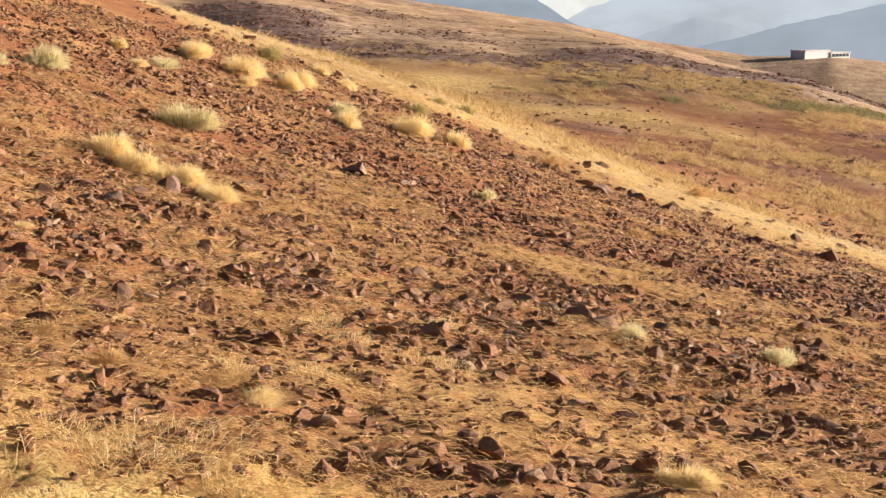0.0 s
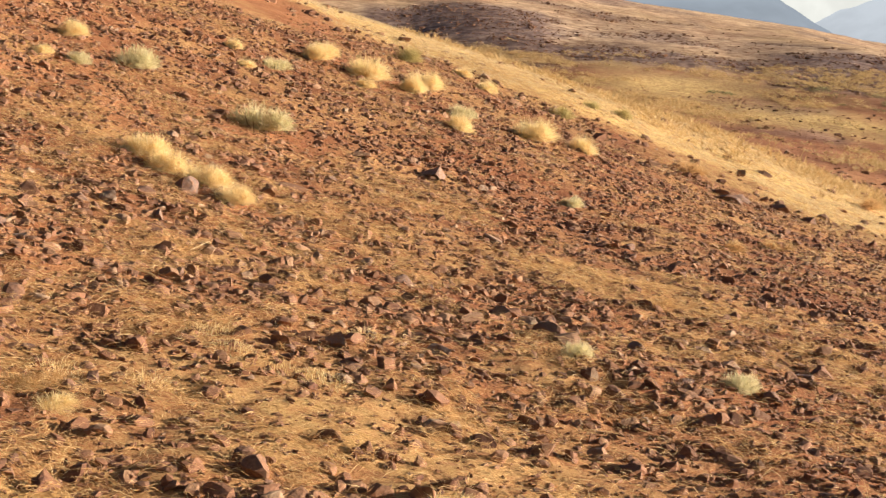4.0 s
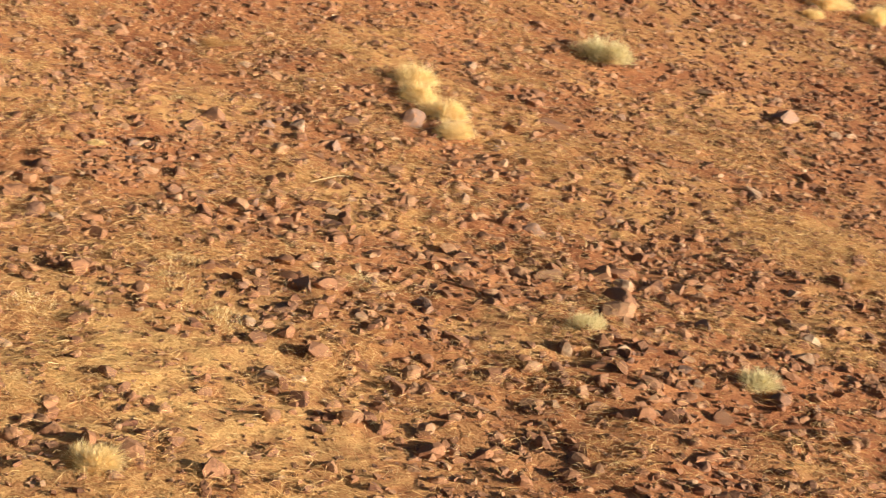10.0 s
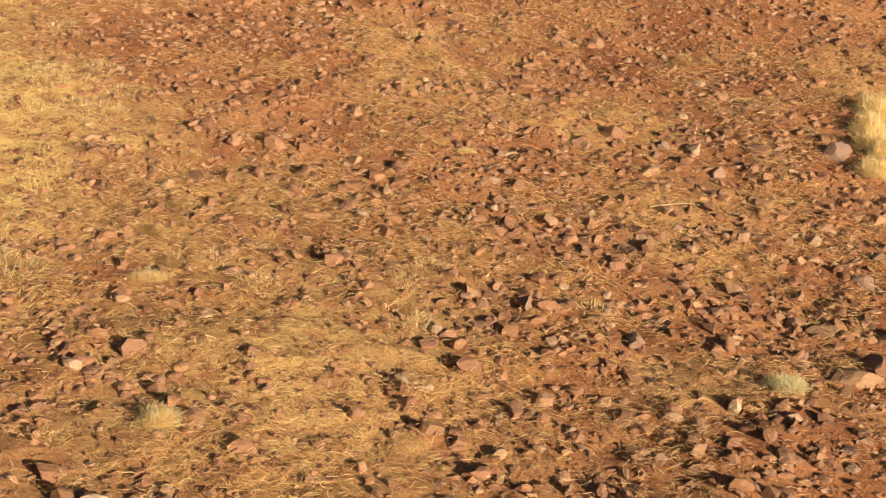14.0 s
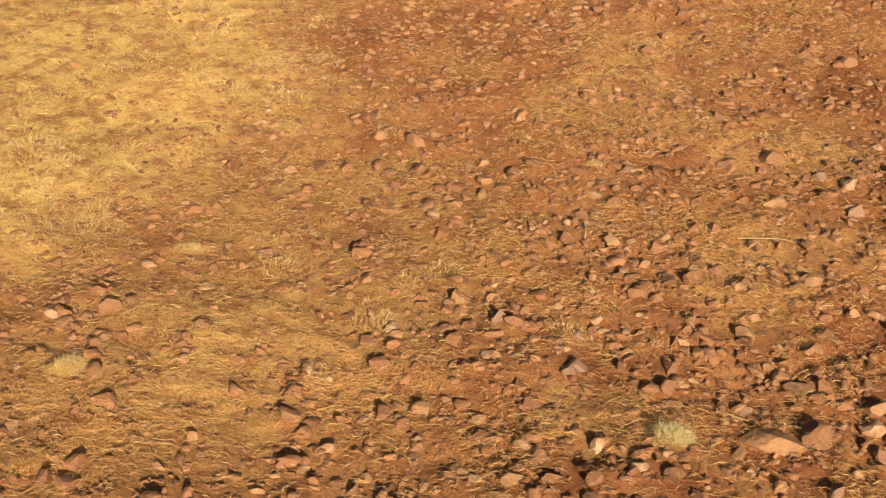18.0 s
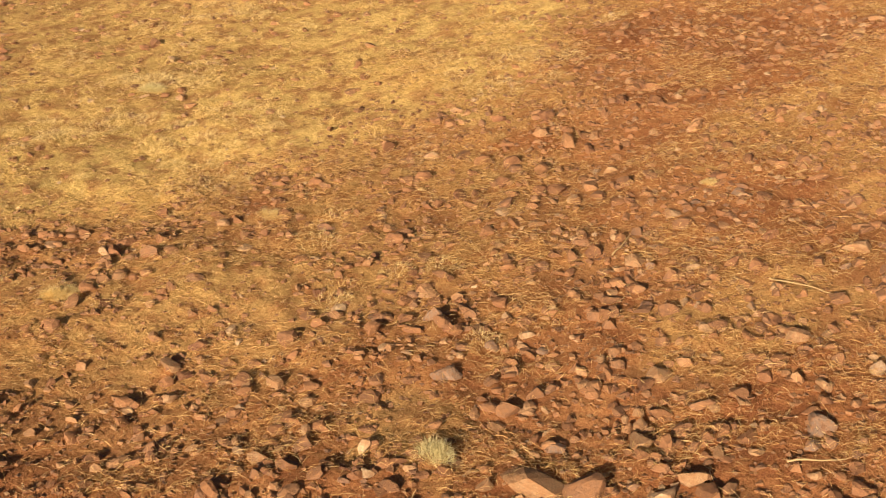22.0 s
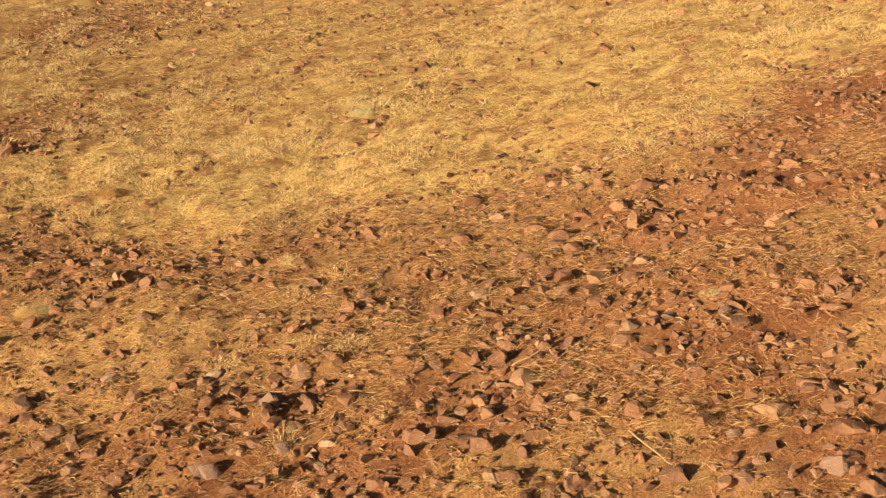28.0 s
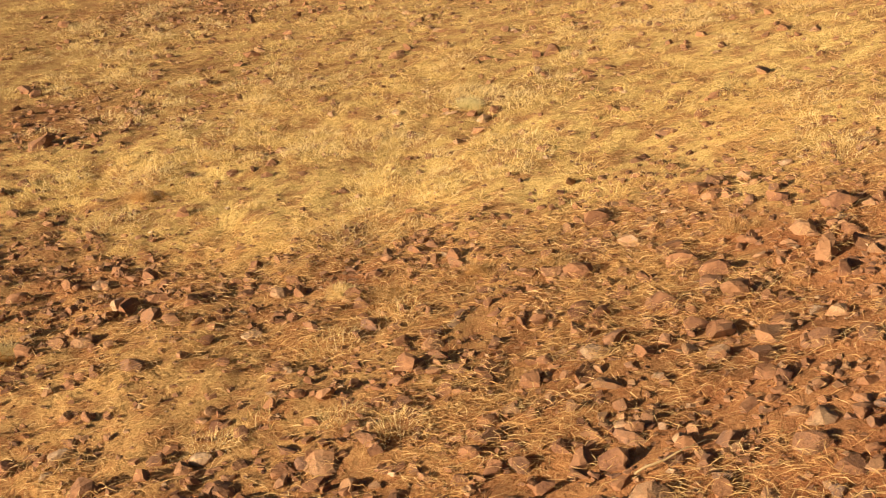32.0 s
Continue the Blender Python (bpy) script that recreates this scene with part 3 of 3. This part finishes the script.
def tufts(name, label, x, y, count, tall, spread, width, segments=2, flat=0.55, start=0.5):
    """Round cushions of fine bent blades."""
    n = len(x)
    size = np.minimum(rng.lognormal(0, 0.35, n), 1.7)
    cx, cy, cs = np.repeat(x, count), np.repeat(y, count), np.repeat(size, count)
    m = n * count
    way, k = rng.uniform(0, 2 * np.pi, m), np.sqrt(rng.random(m))
    bx, by = cx + k * spread * cs * np.cos(way), cy + k * spread * cs * np.sin(way)
    rise = tall * cs * rng.uniform(0, 0.55, m) * (1 - k**2) - 0.01
    lean = np.clip(flat + 1.15 * k + rng.normal(0, 0.45, m), 0.0, 2.0)
    v, f = blades(bx, by, ground_z(bx, by) + rise, way + rng.normal(0, 0.9, m), lean, tall * cs * rng.uniform(0.35, 0.8, m), np.full(m, width), segments, start)
    return tagged(new(name, mesh_of(name, v, f, STRAW)), label, "grass", kind="stuff")


x, y = scatter(-34, 22, -3, 36, 5.2, lambda a, b: np.clip(grass_share(a, b) * smooth(0.42, 0.7, grass_share(a, b)) * (0.25 + 1.3 * smooth(-0.1, 0.25, fbm(a * 0.9 + 7, b * 0.9, 3))) * (1 - 0.2 * smooth(-12, -20, a)), 0.004, 1))
tufts("dry_grass", "short golden dry grass tufts covering the slope", x, y, 46, 0.18, 0.20, 0.0058, 2, 0.7, 0.5)
x, y = scatter(-26, 6, -4, 36, 1.9, lambda a, b: grass_share(a, b) * smooth(-0.2, 0.25, fbm(a * 0.35 + 2, b * 0.35, 3)))
tufts("grass_hummocks", "soft rounded hummocks of yellow dry grass", x, y, 170, 0.21, 0.33, 0.0052, 2, 0.6, 0.5).data.materials[0] = LEAF["y"]
x, y = scatter(22, 90, 5, 58, 2.6, lambda a, b: grass_share(a, b) ** 1.5)
tufts("far_grass", "pale golden grass tufts on the farther slope", x, y, 44, 0.17, 0.45, 0.016, 1, 1.5).data.materials[0] = PALE
x, y = sector(1, 34, 68, 235, 15000)
keep = rng.random(len(x)) < np.clip(0.16 + 3.2 * fbm(x * 0.07 + 3, y * 0.07, 5), 0.02, 1)
x, y = x[keep], y[keep]
tufts("valley_brush", "golden low brush dotted over the valley floor", x, y, 34, 0.55, 0.62, 0.06, 1, 1.0).data.materials[0] = GOLD
az = rng.uniform(5, 23, 700)
line = np.interp(az, [5, 8.6, 11.5, 13.6, 15.7, 20.4, 23], [238, 224, 211, 207, 204, 201, 201]) + rng.normal(0, 3.0, 700)
x, y = VALLEY[0] + line * np.cos(np.radians(az)), VALLEY[1] + line * np.sin(np.radians(az))
keep = rng.random(len(x)) < smooth(-0.45, 0.05, fbm(x * 0.05, y * 0.05, 3))
tufts("green_brush", "olive-green brush in a line along the valley floor", x[keep], y[keep], 50, 0.6, 0.9, 0.09, 1).data.materials[0] = OLIVE


def litter(name, label, x, y, thick, mat=STRAW):
    """Broken, bent straws lying across the soil and the stones' feet."""
    m = len(x)
    way, half, wide = rng.uniform(0, 2 * np.pi, m), rng.uniform(0.03, 0.14, m), rng.uniform(0.55, 1.0, m) * thick
    dx, dy = half * np.cos(way), half * np.sin(way)
    up, lift, bow = rng.uniform(0.008, 0.075, m), rng.normal(0, 0.02, m), rng.normal(0, 0.28, m) * half
    nx, ny, roll = -np.sin(way), np.cos(way), rng.uniform(0.3, 1.45, m)
    wx, wy, wz = wide * nx * np.cos(roll), wide * ny * np.cos(roll), wide * np.sin(roll)
    za, zb = ground_z(x - dx, y - dy) + up - lift, ground_z(x + dx, y + dy) + up + lift
    zm = (za + zb) / 2 + np.abs(rng.normal(0, 0.018, m)) + 0.006
    mx, my = x + bow * nx, y + bow * ny
    v = np.stack([np.stack([x - dx, y - dy, za], -1), np.stack([mx + wx, my + wy, zm + wz], -1), np.stack([mx - wx, my - wy, zm - wz], -1), np.stack([x + dx, y + dy, zb], -1)], 1)
    f = np.array([[0, 2, 1], [1, 2, 3]])[None] + (np.arange(m) * 4)[:, None, None]
    return tagged(new(name, mesh_of(name, v.reshape(-1, 3), f.reshape(-1, 3), mat)), label, "straw", kind="stuff")


def strawy(a, b):
    return np.clip(0.12 + 0.8 * smooth(-0.10, 0.28, fbm(a * 0.8, b * 0.8, 4)) + 0.3 * grass_share(a, b), 0, 1)


x, y = scatter(-9, 18, 5, 30, 520, strawy)
litter("straw_litter", "thin broken straw lying flat over the stony soil", x, y, 0.0033, LEAF["t"])
x, y = scatter(-25, 18, 0, 40, 85, strawy)
litter("slope_straw_litter", "scattered dry straw over the upper stony slope", *scatter(16, 47, 5, 42, 120, strawy), 0.0055, LEAF["t"])
litter("sparse_straw", "scattered dry straw over the outer slope", x, y, 0.0052, LEAF["t"])
x, y = scatter(-11, 42, 3, 38, 1.7, lambda a, b: 0.7 * strawy(a, b) ** 2)
tufts("straw_tufts", "small flattened tufts of dry straw among the stones", x, y, 44, 0.12, 0.22, 0.0042, 2, 1.3, 0.95).data.materials[0] = LEAF["t"]


# ---------------------------------------------------------------- shrubs
def shrub_meshes(tint):
    """A lobed cushion of fine twigs that point outwards, on a few woody stems; grass clumps are looser and longer."""
    n = {"p": 2800, "y": 3800, "g": 2400, "t": 1500}[tint]
    lobes = np.c_[rng.uniform(-0.24, 0.24, (7, 2)), rng.uniform(0.75, 1.15, 7)]
    pick = lobes[rng.integers(0, 7, n)]
    way, polar = rng.uniform(0, 2 * np.pi, n), np.arccos(rng.uniform(0.0, 1.0, n))
    r = 0.21 * rng.random(n) ** 0.45 * pick[:, 2]
    x, y, z = pick[:, 0] + r * np.sin(polar) * np.cos(way), pick[:, 1] + r * np.sin(polar) * np.sin(way), r * np.cos(polar) * 1.2 - 0.03
    away = np.arctan2(y, x)
    long = rng.uniform(0.05, 0.16, n) if tint in "pg" else rng.uniform(0.07, 0.22, n)
    if tint == "y":
        z = z * rng.uniform(0.5, 1.1, n)
    v, f = blades(x, y, z, np.where(rng.random(n) < 0.5, way, away) + rng.normal(0, 0.7, n), np.clip(polar * (1.0 if tint in 'pg' else 1.25) + rng.normal(0.1, 0.45, n), 0.05, 2.1), long, np.full(n, 0.0075 if tint in "pg" else 0.0065), 2, 0.75)
    k = 16
    stem_at = rng.normal(0, 0.13, (k, 2))
    sv, sf = blades(stem_at[:, 0], stem_at[:, 1], np.full(k, -0.06), np.arctan2(stem_at[:, 1], stem_at[:, 0]), rng.uniform(0.3, 1.0, k), rng.uniform(0.12, 0.28, k), np.full(k, 0.016), 3)
    return mesh_of("foliage", v, f, LEAF[tint]), mesh_of("stems", sv, sf, WOOD)


SHRUBS = {k: [shrub_meshes(k) for _ in range(3)] for k in "pygt"}
SHRUB_WORDS = {"p": ("shrub", "pale grey-green dry brush with fine dense twigs"), "y": ("grass_clump", "wispy clump of bright yellow dry grass"),
               "g": ("shrub", "olive-green rounded brush on the grassy slope"), "t": ("grass_clump", "low spreading tuft of dry straw among stones")}


def shrub(x, y, wide, tint):
    name, label = SHRUB_WORDS[tint]
    root = new(name)
    foliage, stems = SHRUBS[tint][int(rng.integers(3))]
    root.matrix_world = Matrix.Translation((x, y, float(ground_z(x, y)))) @ Matrix.Rotation(rng.uniform(0, 6.28), 4, "Z") @ Matrix.Diagonal((wide * 1.5, wide * 1.5, wide * rng.uniform(*((0.75, 1.0) if tint == 't' or (tint == 'y' and x < 2) else (1.5, 1.85))), 1))
    tagged(part("foliage", foliage, root), kind="stuff")
    if tint in "pg":
        tagged(part("stems", stems, root, "dark woody stems"), kind="stuff")
    return tagged(root, label, "shrub" if name == "shrub" else "grass clump", "brush on the slope")


SHRUBS_NEAR = [
    (-9.93, 14.49, 0.44, 'p'), (-7.03, 10.38, 0.50, 't'), (-4.31, 20.64, 0.38, 't'), (-2.92, 18.42, 0.43, 't'), (-2.77, 15.82, 0.42, 't'),
    (-2.56, 16.61, 0.44, 't'), (-2.49, 14.27, 0.50, 'y'), (-2.25, 14.97, 0.51, 't'), (-1.61, 10.79, 0.55, 'y'), (-0.43, 9.11, 0.43, 't'),
    (0.68, 20.18, 0.35, 't'), (5.11, 26.03, 0.78, 't'), (5.14, 13.40, 0.41, 'p'), (6.36, 11.75, 0.43, 'p'), (7.86, 21.63, 0.60, 'y'),
    (8.06, 22.54, 0.78, 'y'), (8.27, 23.50, 0.82, 'y'), (8.42, 24.24, 0.72, 'y'), (11.34, 15.26, 0.51, 't'), (14.28, 30.51, 1.04, 'p'),
    (14.34, 26.77, 1.22, 'p'), (16.85, 23.55, 0.38, 't'), (20.58, 22.11, 0.54, 'p'), (21.60, 32.37, 0.81, 'p'), (23.07, 19.10, 0.97, 't'),
]
SHRUBS_FAR = [
    (25.64, 28.55, 0.99, 'y'), (25.69, 34.26, 0.91, 'y'), (26.56, 19.20, 0.83, 't'), (26.72, 34.77, 0.92, 'y'), (26.88, 33.12, 1.26, 'y'),
    (27.69, 30.01, 0.81, 'p'), (29.67, 28.55, 1.25, 'y'), (29.96, 33.06, 1.13, 'y'), (31.52, 27.66, 1.09, 'y'), (33.62, 36.39, 1.04, 'g'),
    (36.27, 34.37, 0.95, 'y'), (38.71, 27.51, 1.44, 't'), (39.01, 32.80, 1.08, 'g'), (44.53, 34.44, 0.76, 'g'), (46.29, 33.86, 0.97, 'g'),
    (56.10, 26.54, 1.66, 't'),
]
SHRUBS_SLOPE = [
    (12.23, 30.10, 0.55, 'p'), (21.48, 33.82, 0.53, 'y'), (25.55, 32.18, 0.56, 'y'), (27.99, 32.05, 0.92, 'y'), (36.50, 35.77, 0.70, 'y'),
    (10.49, 26.53, 0.26, 't'), (1.10, 19.99, 0.25, 'y'), (11.57, 30.56, 0.42, 'y'), (14.14, 32.56, 0.72, 'y'), (19.92, 32.02, 0.47, 'y'),
]
for place in SHRUBS_NEAR + SHRUBS_FAR + SHRUBS_SLOPE:
    shrub(*place)


# ---------------------------------------------------------------- fallen sticks
def stick(x, y, way, length):
    """A bent, tapering dry stalk lying on the soil."""
    rings, sides = 9, 6
    s = np.linspace(0, 1, rings)
    px = x + length * (s - 0.5) * math.cos(way) + 0.10 * length * np.sin(2.6 * s) * math.sin(way)
    py = y + length * (s - 0.5) * math.sin(way) - 0.10 * length * np.sin(2.6 * s) * math.cos(way)
    pz = ground_z(px, py) + 0.05 + 0.03 * np.sin(3 * s)
    r = 0.011 * (1 - 0.75 * s)
    v = [(px[i] + r[i] * math.cos(a) * math.sin(way), py[i] - r[i] * math.cos(a) * math.cos(way), pz[i] + r[i] * math.sin(a))
         for i in range(rings) for a in np.linspace(0, 2 * np.pi, sides, endpoint=False)]
    f = [(i * sides + k, i * sides + (k + 1) % sides, (i + 1) * sides + (k + 1) % sides, (i + 1) * sides + k) for i in range(rings - 1) for k in range(sides)]
    return tagged(new("dry_stick", mesh_of("dry_stick", v, f, PALE, True)), "bleached bent dry stalk lying on stony soil", "stick")


stick(4.35, 19.1, 0.5, 0.9)
stick(1.9, 17.9, 2.2, 0.6)
stick(7.4, 16.9, 1.2, 0.7)


# ---------------------------------------------------------------- valley and mountains
def bearing(az, d):
    return VALLEY[0] + d * math.cos(radians(az)), VALLEY[1] + d * math.sin(radians(az))


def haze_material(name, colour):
    """Far land or air with its haze painted in: a glowing colour over a nearly black base."""
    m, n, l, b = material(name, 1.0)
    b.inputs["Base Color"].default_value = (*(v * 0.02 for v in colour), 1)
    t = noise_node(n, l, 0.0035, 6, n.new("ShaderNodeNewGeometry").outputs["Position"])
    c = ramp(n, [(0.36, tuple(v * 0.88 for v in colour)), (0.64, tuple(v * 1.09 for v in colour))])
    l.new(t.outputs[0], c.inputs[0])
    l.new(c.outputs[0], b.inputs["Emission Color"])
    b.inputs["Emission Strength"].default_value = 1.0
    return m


def mountain(name, d, azs, tops, foot, mat, label, run=0.28):
    """A long ridge with gullies: its crest follows the given heights at the given bearings."""
    az = np.linspace(azs[0], azs[-1], 160)
    crest = np.convolve(np.pad(np.interp(az, azs, tops), 6, "edge"), np.full(13, 1 / 13), "valid") + d * 0.002 * fbm(az * 1.3, az * 0 + d, 4)
    v = []
    for s in np.linspace(0, 1, 22):
        far = d * (1 - run * (1 - s))
        h = foot + (crest - foot) * s**1.3 + d * 0.0030 * fbm(az * 0.5 + d + 3 * s, s * 4 + az * 0.3, 4) * s * (1 - s) * 4
        v.append(np.stack([VALLEY[0] + far * np.cos(np.radians(az)), VALLEY[1] + far * np.sin(np.radians(az)), h], -1))
    back = v[-1].copy()
    back[:, :2] = (back[:, :2] - VALLEY) * 1.08 + VALLEY
    back[:, 2] = foot
    v = np.stack(v + [back])
    i, j = np.meshgrid(np.arange(v.shape[0] - 1), np.arange(v.shape[1] - 1), indexing="ij")
    k = v.shape[1]
    f = np.stack([i * k + j, i * k + j + 1, (i + 1) * k + j + 1, (i + 1) * k + j], -1).reshape(-1, 4)
    return tagged(new(name, mesh_of(name, v.reshape(-1, 3), f, mat, True)), label, "mountain", kind="structure")


# distance haze painted as emission, tuned per mountain
HAZE = haze_material("blue_haze_glow", (0.240, 0.212, 0.162))
HAZE_NEAR = haze_material("grey_blue_haze_glow", (0.158, 0.146, 0.118))
HAZE_MID = haze_material("mid_blue_haze_glow", (0.205, 0.184, 0.143))
AIR = haze_material("bright_haze_glow", (0.40, 0.330, 0.215))
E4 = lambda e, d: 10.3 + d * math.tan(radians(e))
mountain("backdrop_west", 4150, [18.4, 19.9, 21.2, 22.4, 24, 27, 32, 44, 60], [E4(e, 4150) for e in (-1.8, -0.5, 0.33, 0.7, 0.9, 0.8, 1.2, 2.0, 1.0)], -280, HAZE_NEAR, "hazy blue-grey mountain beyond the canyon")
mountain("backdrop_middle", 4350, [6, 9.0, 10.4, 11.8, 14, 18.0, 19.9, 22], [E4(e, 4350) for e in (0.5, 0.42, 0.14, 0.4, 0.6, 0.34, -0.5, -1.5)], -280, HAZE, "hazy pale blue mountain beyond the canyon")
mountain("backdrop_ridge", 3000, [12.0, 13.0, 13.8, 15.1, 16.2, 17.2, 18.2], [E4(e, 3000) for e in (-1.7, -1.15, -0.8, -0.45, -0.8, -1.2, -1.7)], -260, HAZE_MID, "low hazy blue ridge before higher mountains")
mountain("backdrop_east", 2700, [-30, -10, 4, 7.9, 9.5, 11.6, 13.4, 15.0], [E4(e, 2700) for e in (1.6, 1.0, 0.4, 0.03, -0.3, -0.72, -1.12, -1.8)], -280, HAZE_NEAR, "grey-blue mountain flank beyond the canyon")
# added glowing wall behind the mountains, stands in for the bright low sky
mountain("backdrop_haze", 4850, [-60, 0, 90], [E4(3.5, 4850)] * 3, -250, AIR, "glowing white wall standing in for bright haze over the horizon", 0.01)


def box(bm, x0, x1, y0, y1, z0, z1):
    q = [bm.verts.new(p) for p in ((x0, y0, z0), (x1, y0, z0), (x1, y1, z0), (x0, y1, z0), (x0, y0, z1), (x1, y0, z1), (x1, y1, z1), (x0, y1, z1))]
    for f in ((3, 2, 1, 0), (4, 5, 6, 7), (0, 1, 5, 4), (1, 2, 6, 5), (2, 3, 7, 6), (3, 0, 4, 7)):
        bm.faces.new([q[i] for i in f])


def boxes(name, spans, mat, parent, label=""):
    bm = bmesh.new()
    for s in spans:
        box(bm, *s)
    me = bpy.data.meshes.new(name)
    bm.to_mesh(me)
    bm.free()
    me.materials.append(mat)
    return part(name, me, parent, label)


def plain(name, colour, rough=0.8):
    m, n, l, b = material(name, rough)
    t = noise_node(n, l, 0.6, 4, n.new("ShaderNodeTexCoord").outputs["Object"])
    c = ramp(n, [(0.3, tuple(v * 0.85 for v in colour)), (0.7, colour)])
    l.new(t.outputs[0], c.inputs[0])
    l.new(c.outputs[0], b.inputs["Base Color"])
    return m


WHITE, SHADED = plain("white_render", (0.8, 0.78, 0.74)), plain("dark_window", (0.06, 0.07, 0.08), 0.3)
bx, by = bearing(10.45, 1330)
hall = new("building")
hall.matrix_world = Matrix.Translation((bx, by, float(ground_z(bx, by)) - 1)) @ Matrix.Rotation(radians(150), 4, "Z")
boxes("wall", [(-2, 30, -8, 8, 0, 7)], WHITE, hall)
boxes("wall", [(-27, -2.2, -7, 9, 0, 5.0)], WHITE, hall)
boxes("roof", [(-2.6, 30.6, -8.6, 8.6, 7.05, 7.6)], WHITE, hall)
boxes("roof", [(-27.6, -2.7, -7.6, 9.6, 5.05, 5.55)], WHITE, hall)
for n in range(5):
    for s in (-1, 1):
        boxes("window", [(-25.5 + n * 4.6, -22 + n * 4.6, -7.25 if s < 0 else 8.9, -6.9 if s < 0 else 9.25, 1.5, 4.0)], SHADED, hall, "dark glazed opening")
tagged(hall, "flat-roofed white building on a far ridge", "building")
